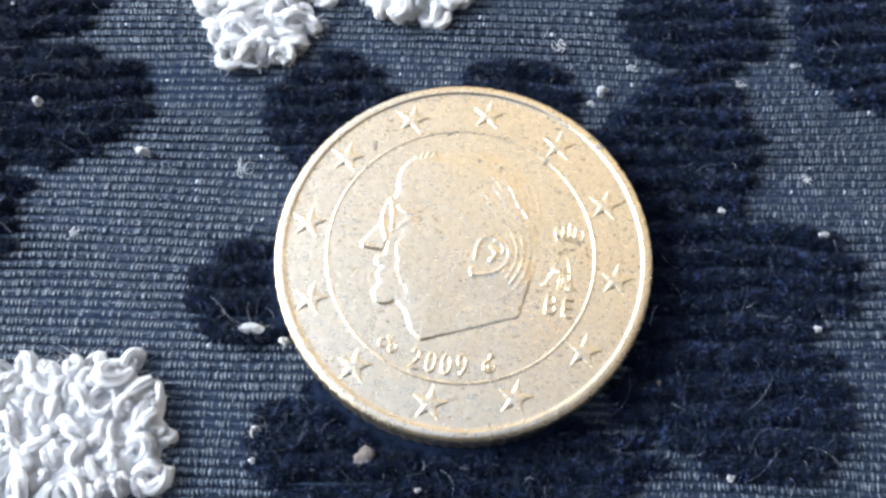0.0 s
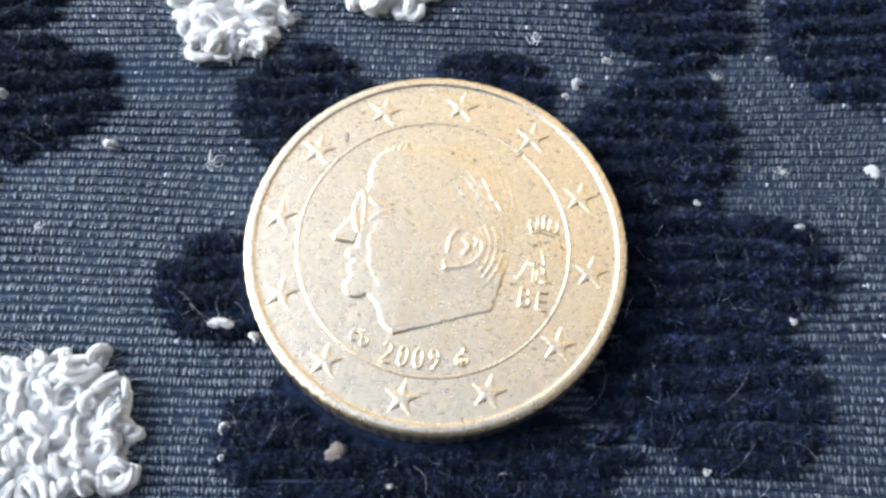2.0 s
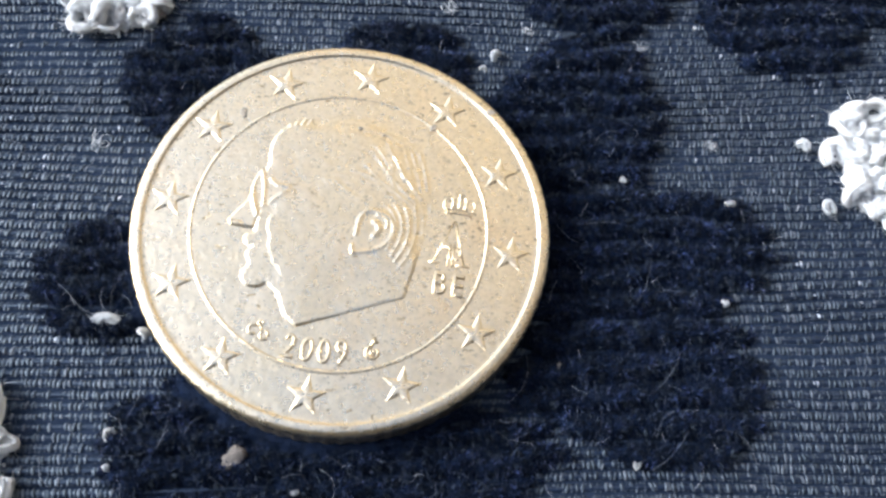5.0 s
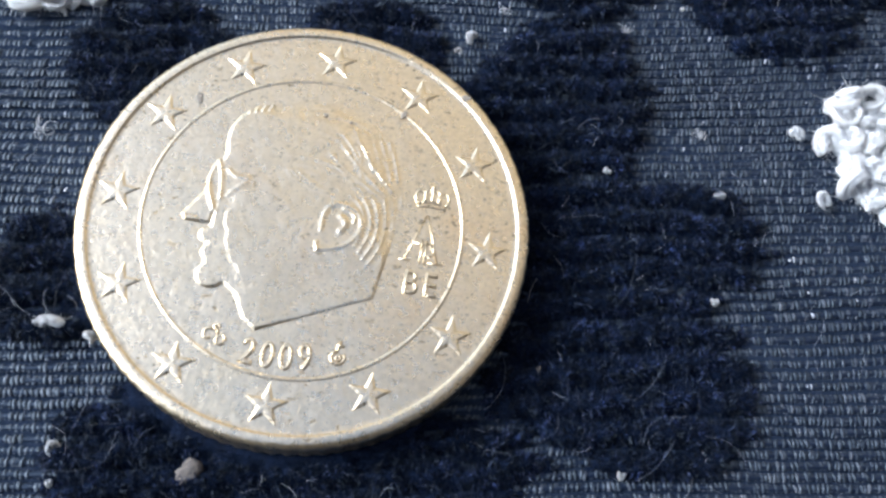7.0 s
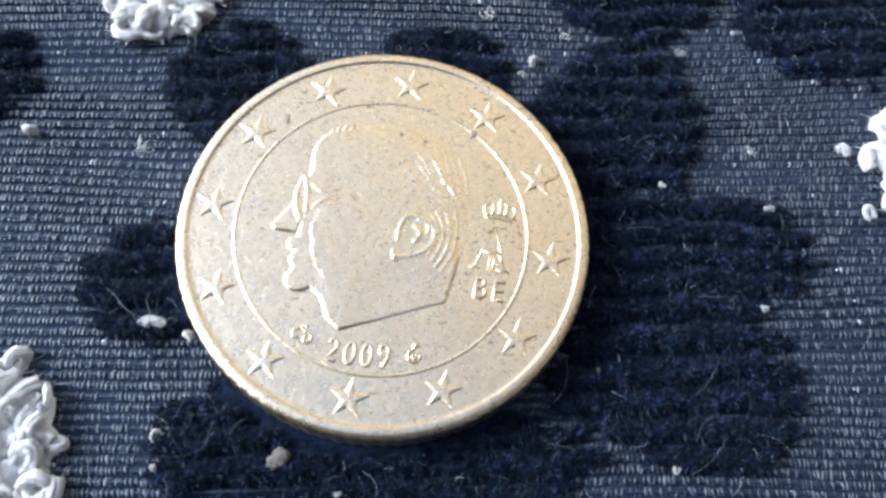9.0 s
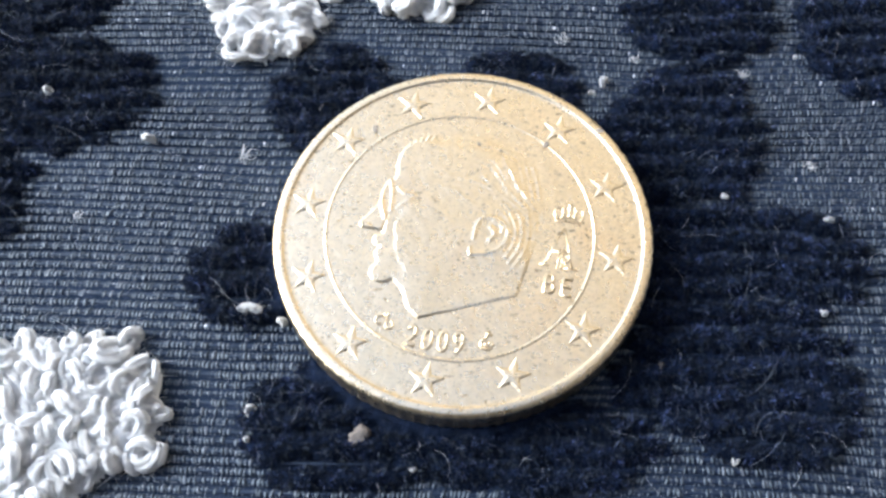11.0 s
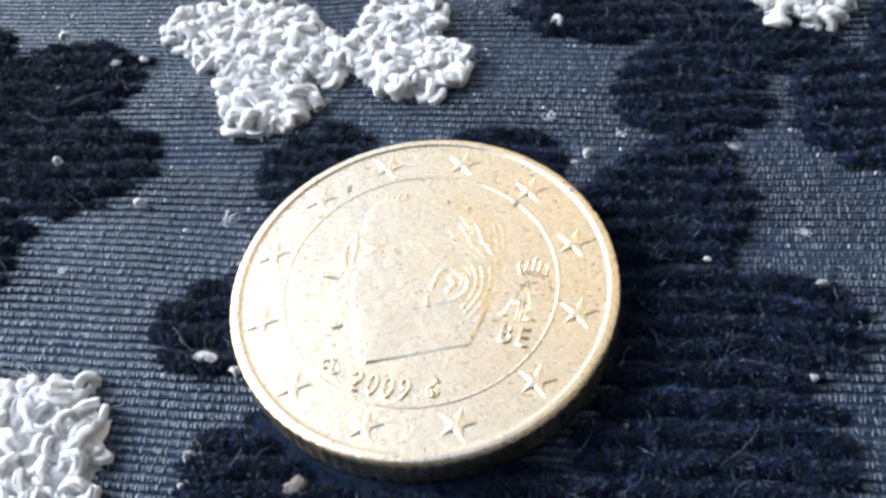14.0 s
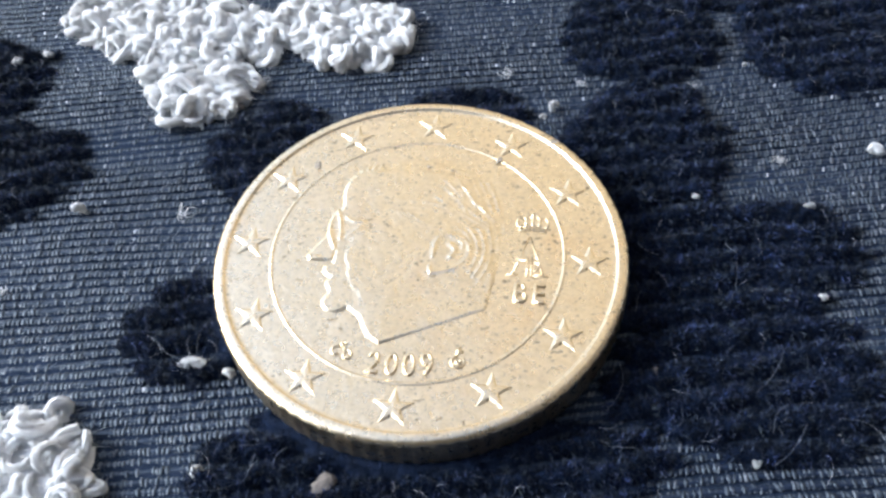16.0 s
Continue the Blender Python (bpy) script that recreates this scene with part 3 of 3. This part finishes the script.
    def sweep(first, last, n, width, height):
        """Ridges from one bent stroke over to another."""
        for k in range(n):
            f = k / max(n - 1, 1)
            ridge(bezier(*(tuple(a + (b - a) * f for a, b in zip(p, q)) for p, q in zip(first, last))), width, height * (0.8 + 0.4 * ((k * 7) % 3) / 2))

    # hair: round the ear, over the temple, the long locks behind, and the short upright front
    sweep(((2.3, 1.75), (3.65, 1.0), (2.85, -0.9)), ((4.0, 1.9), (4.75, -0.2), (3.65, -1.9)), 4, 0.070, 0.030)
    sweep(((4.45, 2.0), (5.05, -0.3), (4.15, -1.95)), ((4.9, 2.3), (5.2, 0.5), (4.85, -1.6)), 2, 0.08, 0.018)
    sweep(((0.6, 4.2), (1.8, 3.1), (4.0, 1.95)), ((1.2, 4.8), (2.3, 3.5), (4.0, 2.2)), 2, 0.065, 0.026)
    sweep(((1.7, 5.85), (2.6, 4.4), (3.1, 3.6)), ((2.9, 3.9), (3.5, 3.3), (4.35, 2.5)), 3, 0.065, 0.026)
    sweep(((2.85, 5.4), (3.3, 4.3), (3.75, 3.1)), ((3.75, 5.35), (4.35, 4.2), (4.55, 3.2)), 3, 0.075, 0.024)
    sweep(((1.9, 4.9), (2.4, 4.4), (2.35, 3.8)), ((1.1, 5.4), (1.9, 4.7), (2.2, 4.0)), 2, 0.06, 0.026)
    sweep(((-1.5, 2.8), (-0.9, 1.9), (1.5, 1.65)), ((-0.9, 2.85), (-0.4, 2.4), (0.2, 2.2)), 3, 0.06, 0.016)
    sweep(((-4.15, 5.85), (-4.15, 6.2), (-3.95, 6.45)), ((-3.1, 6.15), (-2.95, 6.6), (-2.6, 6.9)), 4, 0.10, 0.055)
    sweep(((-2.3, 6.4), (-1.6, 7.0), (-0.7, 7.15)), ((0.2, 6.3), (1.4, 6.5), (2.6, 6.0)), 5, 0.08, 0.018)
    r = np.random.RandomState(21)
    for _ in range(46):
        x, y, long = r.uniform(-1.8, 4.0), r.uniform(2.4, 6.7), r.uniform(0.5, 1.4)
        a = radians(-75 + 14 * (4.0 - x) + r.normal() * 9)
        ridge(bezier((x, y), (x + 0.5 * long * math.cos(a) + 0.12, y + 0.5 * long * math.sin(a) + 0.08), (x + long * math.cos(a), y + long * math.sin(a))), 0.06, r.uniform(0.005, 0.014))
    # the ear, the brow and two plain strokes behind it
    ridge(np.concatenate([bezier((0.95, -0.35), (0.8, 1.25), (1.7, 1.3)), bezier((1.7, 1.3), (3.1, 1.2), (3.0, 0.1)), bezier((3.0, 0.1), (2.8, -1.2), (0.95, -1.4))]), 0.12, 0.042)
    ridge(bezier((1.95, 1.05), (2.75, 0.9), (2.6, 0.4)), 0.09, 0.045)
    ridge(bezier((1.85, 0.6), (2.45, 0.3), (1.95, -0.25)), 0.15, 0.055)
    ridge(bezier((0.85, -1.0), (0.8, -1.2), (0.95, -1.45)), 0.10, 0.04)
    ridge(bezier((-5.35, 2.75), (-5.75, 1.4), (-4.75, -0.2)), 0.13, 0.060)
    ridge(bezier((-5.15, 2.75), (-4.75, 2.0), (-4.6, 0.5)), 0.10, 0.040)
    ridge(bezier((-4.5, 2.2), (-4.0, 1.7), (-3.4, 1.95)), 0.11, 0.035)
    ridge(bezier((-4.25, 0.75), (-3.9, 1.2), (-3.4, 1.7)), 0.11, 0.030)
    ridge(bezier((-6.35, -0.8), (-5.8, -0.7), (-5.2, -1.05)), 0.10, 0.035)
    use = d < 0.06
    cell = use[:-1, :-1] & use[:-1, 1:] & use[1:, :-1] & use[1:, 1:]
    index = np.arange(gx.size).reshape(gx.shape)
    faces = np.stack([index[:-1, :-1], index[:-1, 1:], index[1:, 1:], index[1:, :-1]], -1)[cell]
    used, faces = np.unique(faces, return_inverse=True)
    z = np.where(d > 0, -0.03, z - 0.004)
    return np.stack([gx, gy, z], -1).reshape(-1, 3)[used], faces.reshape(-1, 4)


def lump(seed, rx, ry, rz, material, rough=0.25):
    """An uneven little lump."""
    r = np.random.RandomState(seed)
    bm = bmesh.new()
    bmesh.ops.create_icosphere(bm, subdivisions=3, radius=1.0)
    off = Vector(r.uniform(-50, 50, 3))
    for v in bm.verts:
        v.co *= 1 + rough * noise.noise(v.co * 1.3 + off) + rough * 0.5 * noise.noise(v.co * 3.1 + off)
        v.co = Vector((v.co.x * rx, v.co.y * ry, v.co.z * rz)) * MM
    me = bpy.data.meshes.new("lump")
    bm.to_mesh(me)
    bm.free()
    me.polygons.foreach_set("use_smooth", np.full(len(me.polygons), True))
    me.materials.append(material)
    return me


def coin():
    top = COIN_FACE
    profile = [(0, -0.12), (11.6, -0.12), (11.9, -0.06), (COIN_R, 0.10), (COIN_R, 1.2), (COIN_R, 2.02), (11.98, 2.22), (11.84, 2.36), (11.66, 2.42),
               (11.44, 2.425), (11.36, 2.42), (11.345, 2.41), (11.275, 2.308), (11.255, 2.30), (11.05, 2.30), (6.0, 2.30), (0, 2.30)]

    def scallop(r, z, a):
        deep = 0.07 if r > 12.0 else 0.025 if r > 11.9 else 0.008 if r > 11.8 else 0.0
        dent = 0.03 * np.exp(-((a - 0.72) / 0.02) ** 2) + 0.03 * np.exp(-((a - 2.9) / 0.02) ** 2)
        return -deep * (0.5 + 0.5 * np.cos(88 * a)) - (dent if r > 11.3 else 0)

    thing = tagged(new("coin"), "worn pale brass coin lying flat on navy pile", "coin")
    thing.matrix_basis = at_mm(0, 0, COIN_BASE, 0, 0, -11)
    face = top - COIN_BASE
    v, f = lathe(profile, 528, scallop)
    piece("body", mesh_of("body", v, f, BRASS), thing, at_mm(0.13, 0.05, 0))
    a = np.linspace(0, 2 * np.pi, 240, endpoint=False)
    ring = [(8.48 * np.cos(t), 8.48 * np.sin(t), 0.0) for t in a]
    v, f = tube(ring, 0.16, 14, closed=True)
    piece("ring", mesh_of("ring", v, f, BRASS), thing, at_mm(0, 0, face - 0.115))
    spikes = []
    for k in range(10):
        t, r = np.pi / 2 + k * np.pi / 5, 1.22 if k % 2 == 0 else 0.48
        spikes.append((r * np.cos(t), r * np.sin(t)))
    def inset(o, by):
        o = np.asarray(o)
        d = np.roll(o, -1, 0) - o
        inward = np.stack([-d[:, 1], d[:, 0]], -1) / np.hypot(d[:, 0], d[:, 1])[:, None]
        out = []
        for k in range(len(o)):
            a, b = inward[k - 1], inward[k]
            out.append(o[k] + (a + b) * by / (1 + a @ b))
        return np.array(out)

    levels = [(spikes, -0.03), (spikes, 0.0), (inset(spikes, 0.09), 0.052), (inset(spikes, 0.125), 0.064)]
    v = [(x, y, z) for o, z in levels for x, y in o] + [(0, 0, 0.085)]
    f = [(k * 10 + i, k * 10 + (i + 1) % 10, (k + 1) * 10 + (i + 1) % 10, (k + 1) * 10 + i) for k in range(3) for i in range(10)]
    star = mesh_of("star", v, f + [(30 + i, 30 + (i + 1) % 10, 40) for i in range(10)], BRASS, False)
    for k in range(12):
        t = k * np.pi / 6
        piece("star", star, thing, at_mm(9.88 * np.cos(t), 9.88 * np.sin(t), face))
    v, f = bust_relief()
    piece("relief", mesh_of("relief", v, f, BRASS), thing, at_mm(0, 0, face), "raised plain bust outline")
    digits = {c: glyph(c, 1.88) for c in "209"}
    for c, x, y, turn in (("2", -1.42, -7.42, -8), ("0", -0.44, -7.46, -2), ("0", 0.50, -7.42, 3), ("9", 1.46, -7.28, 9)):
        piece("digit", digits[c], thing, at_mm(x, y, face, 0, 0, turn) @ Matrix.Diagonal((0.78, 1, 1, 1)))
    for c, x in (("B", 6.08), ("E", 7.12)):
        piece("letter", glyph(c, 1.85), thing, at_mm(x, -2.45, face) @ Matrix.Diagonal((0.82, 1, 1, 1)))

    def wires(name, lines, at, thick=0.095):
        v, f = joined([tube([(x, y, 0.0) for x, y in line], thick, 6) for line in lines])
        piece(name, mesh_of(name, v, f, BRASS), thing, at)

    arch = lambda cx, cy, rx, ry, a0, a1: [(cx + rx * np.cos(radians(t)), cy + ry * np.sin(radians(t))) for t in np.linspace(a0, a1, 10)]
    wires("monogram", [[(-0.95, -1.2), (-0.1, 1.45)], [(-0.02, 1.45), (0.80, -1.2)], [(-1.25, -1.22), (-0.62, -1.22)], [(0.3, -1.22), (1.1, -1.22)],
                       [(-0.12, 0.05), (-0.12, -1.35)], [(0.12, 0.05), (0.12, -1.35)], [(-0.6, -0.2), (0.5, -0.2)], arch(0.28, -0.6, 0.24, 0.3, 90, -90)],
          at_mm(6.5, 0.05, face - 0.01), 0.060)
    wires("crown", [arch(0, -1.35, 1.6, 0.9, 60, 120), arch(0, -1.15, 1.6, 0.95, 58, 122), arch(-0.62, 0.05, 0.30, 0.42, -60, 250), arch(-0.2, 0.12, 0.22, 0.45, -40, 220),
                    arch(0.2, 0.12, 0.22, 0.45, -40, 220), arch(0.62, 0.05, 0.30, 0.42, -70, 240), [(0, 0.5), (0, 0.78)], [(-0.12, 0.66), (0.12, 0.66)]],
          at_mm(6.55, 2.5, face - 0.01), 0.082)
    wires("mint_mark", [arch(0, -0.12, 0.36, 0.34, 100, 400), [(-0.1, 0.2), (0.05, 0.75)], [(-0.15, 0.52), (0.25, 0.5)], arch(0.05, -0.12, 0.14, 0.14, 0, 330)],
          at_mm(3.05, -6.85, face + 0.01), 0.09)
    wires("mint_mark", [arch(-0.38, -0.05, 0.22, 0.28, 60, 330), arch(0.34, -0.12, 0.22, 0.26, 0, 340), arch(-0.1, 0.42, 0.12, 0.14, 0, 330), [(-0.05, 0.35), (0.1, 0.1)]],
          at_mm(-3.2, -6.8, face + 0.01, 0, 0, -14), 0.085)
    for k, (x, y, a, b) in enumerate(((7.53, 8.95, 0.26, 0.17), (4.23, 7.23, 0.24, 0.15), (-7.03, 6.2, 0.30, 0.19), (-0.03, 6.37, 0.13, 0.09), (1.44, 6.16, 0.10, 0.08))):
        top = face + (0.115 if math.hypot(x, y) > 11.4 else 0.09 if abs(math.hypot(x, y) - 8.4) < 0.3 else 0.02 if math.hypot(x, y) > 8 else 0.15)
        piece("grime", lump(30 + k, a, b, 0.035, GRIME, 0.5), thing, at_mm(x, y, top, 0, 0, 25 + 40 * k), "dark grey-brown spot of grime")
    return thing


coin()


# ---- loose bits lying on the fabric ----
def lint(seed, x, y, z, size, label="small white knot of lint"):
    ob = piece("lint", KNOTS[seed % 10], None, at_mm(x, y, z, 20 * math.sin(seed), 25 * math.cos(seed), 67 * seed, size * 0.78), label, "", "lint")
    return tagged(ob, group="lint specks")


for seed, (x, y, z, size) in enumerate((
    (-21.9, 8.0, 0.55, 0.72), (-29.4, 11.6, 1.05, 0.42), (-11.2, -5.4, 0.75, 0.55), (24.2, 2.3, 0.85, 0.50), (22.9, -4.3, 0.80, 0.40),
    (9.2, 12.0, 0.70, 0.38), (-12.5, -11.2, 0.60, 0.55), (-12.7, -12.8, 0.45, 0.38), (-2.6, -14.4, 0.65, 0.35), (16.5, -13.6, 0.45, 0.48),
    (29.9, 6.4, 0.50, 0.78), (30.9, 1.9, 0.50, 0.60), (-28.5, 22.6, 0.95, 0.62), (-26.5, 23.7, 0.50, 0.62), (-34.6, 26.4, 0.80, 0.80),
    (-39.6, 9.7, 0.80, 0.50), (7.5, 27.1, 0.70, 0.65), (24.0, 15.4, 0.40, 0.32), (17.7, 4.0, 0.70, 0.36), (-32.6, 19.8, 0.95, 0.3), (-16.9, 15.2, 0.4, 0.55))):
    lint(seed, x, y, z, size)
tagged(piece("flake", KNOTS[5], None, at_mm(-13.4, -4.7, 0.80, 8, -6, 4, 0.8) @ Matrix.Diagonal((1.15, 0.75, 0.55, 1)), "flat oval white scrap of yarn", "", "lint"))
tagged(piece("flake", KNOTS[5], None, at_mm(10.2, 13.2, 0.36, 8, 6, 50, 0.5), "small grey-white oval scrap of yarn", "", "lint"))
crumb = lump(14, 0.66, 0.58, 0.20, CRUMB, 0.75)
piece("crumb", crumb, None, at_mm(-5.85, -12.55, 0.78, 6, 4, 20), "tan dry crumb resting on navy pile", "", "crumb")
piece("crumb", crumb, None, at_mm(12.5, -7.9, 0.8, 20, 4, 80, 0.32), "tiny tan crumb in navy pile", "", "crumb")


# ---- the pile, tufts and threads of the fabric ----
for n, (name, lobes) in enumerate(NAVY_PETALS.items()):
    petal(name, lobes, n, cloth)
for n, lobes in enumerate(WHITE_TUFTS.values()):
    tuft(lobes, n, cloth)
weave(cloth)


def stray_fibres():
    """Fine pale hairs caught on the pile and the weave."""
    r = np.random.RandomState(77)
    parts = []
    while len(parts) < 1150:
        x, y = r.uniform(-46, 38), r.uniform(-17, 32)
        if np.hypot(x, y) < COIN_R + 0.5:
            continue
        on_pile = min(float(petal_field(lobes, np.array(x), np.array(y), n)) for n, lobes in enumerate(NAVY_PETALS.values())) < 0.95
        if not on_pile and r.uniform() < 0.55:
            continue
        a, long = r.uniform(0, 6.3), r.choice([0.6, 1.0, 1.7, 3.0], p=[0.42, 0.34, 0.17, 0.07])
        z = 1.0 if on_pile else 0.32
        mid = np.array([x, y, z + r.uniform(0, 0.2)])
        step = np.array([np.cos(a), np.sin(a), 0]) * long * 0.5
        side = np.array([-np.sin(a), np.cos(a), 0]) * long
        path = bezier(mid - step - [0, 0, 0.25], mid + side * r.normal() * 0.22, mid + step - [0, 0, 0.2], 10)
        path = path + side * (r.normal() * 0.03 * np.sin(np.linspace(0, r.uniform(4, 11), 10)))[:, None]
        parts.append(tube(path, r.uniform(0.004, 0.010), 4))
    v, f = joined(parts)
    piece("stray_fibres", mesh_of("stray_fibres", v, f, FLUFF), cloth, None, "fine pale stray fibres", "stuff")


stray_fibres()


def tangle(seed, x, y, size):
    """A small loose tangle of pale fibres caught on the weave."""
    r = np.random.RandomState(seed + 500)
    parts = []
    for _ in range(16):
        a, long = r.uniform(0, 6.3), size * r.uniform(0.5, 1.3)
        mid = np.array([*(0.28 * size * r.normal(size=2)), r.uniform(0.1, 0.35)])
        step, side = np.array([np.cos(a), np.sin(a), 0]) * long * 0.5, np.array([-np.sin(a), np.cos(a), 0]) * long
        path = bezier(mid - step - [0, 0, 0.12], mid + side * r.normal() * 0.5, mid + step - [0, 0, 0.1], 10)
        parts.append(tube(path, r.uniform(0.008, 0.020), 4))
    v, f = joined(parts)
    piece("fluff", mesh_of("fluff", v, f, LINT), None, at_mm(x, y, 0.12), "small loose tangle of pale fluff on the weave", "", "lint")


for n, (x, y, size) in enumerate(((7.4, 17.1, 1.0), (-14.9, 6.9, 1.1), (-25.9, 2.2, 0.8), (20.1, 14.0, 0.8), (23.9, 6.6, 0.9), (-10.0, 18.7, 0.8), (-3.0, 19.5, 0.7), (12.4, 15.2, 0.7))):
    tangle(n, x, y, 0.7 * size)


def stray_hair(points, thick, label):
    """One long hair or lint thread through three places."""
    path = bezier(*points, 24)
    path = path + 0.05 * np.sin(np.linspace(0, 11, 24) + np.cos(np.linspace(0, 17, 24)))[:, None] * np.array([1, 0.6, 0.3])
    v, f = tube(path, thick * 0.72, 6)
    piece("thread", mesh_of("thread", v, f, FLUFF), None, None, label, "", "thread")


for name, thick, a, b, c in (
        ("fine pale hair arching beside the coin", 0.011, (-12.4, -1.51), (-13.31, -2.93), (-13.08, -4.32)),
        ("long thin thread lying beside the coin", 0.020, (-10.85, -6.14), (-10.67, -8.42), (-11.67, -10.11)),
        ("short thin thread lying beside the coin", 0.018, (-10.5, -7.88), (-10.06, -8.78), (-9.47, -9.35)),
        ("short thin thread lying on navy pile", 0.018, (-7.7, -10.25), (-8.37, -10.5), (-8.54, -11.13)),
        ("short thin thread lying on navy pile", 0.016, (-9.57, -10.18), (-9.54, -11.44), (-10.09, -11.88)),
        ("long thin thread across the navy pile", 0.011, (-12.99, -12.17), (-10.86, -12.51), (-9.4, -11.5)),
        ("fine pale hair lying on navy pile", 0.016, (18.66, -1.34), (18.52, -2.95), (17.47, -4.16)),
        ("pale crinkled thread lying on navy pile", 0.022, (19.6, -7.37), (19.27, -8.63), (17.54, -9.74)),
        ("pale crinkled thread lying on navy pile", 0.020, (18.96, -10.68), (17.94, -10.97), (17.72, -12.1)),
        ("pale crinkled thread lying on navy pile", 0.018, (19.47, -11.88), (18.65, -13.31), (17.24, -13.89)),
        ("faint hair crossing the navy pile", 0.014, (17.34, -8.02), (18.71, -8.11), (19.68, -7.58)),
        ("fine pale hair lying on the ribbed weave", 0.016, (27.72, 0.57), (27.42, 0.04), (27.02, -0.8)),
        ("fine pale hair lying on the ribbed weave", 0.016, (31.54, -7.29), (31.06, -7.96), (30.94, -8.85))):
    low = 0.38 if a[0] > 25 else 0.85
    stray_hair(((*a, low), (*b, low + 0.25), (*c, low)), thick, name)
piece("crumb", crumb, None, at_mm(-11.7, 16.2, 0.5, 10, 4, 40, 0.45), "small brown crumb caught beside the white yarn", "", "crumb")
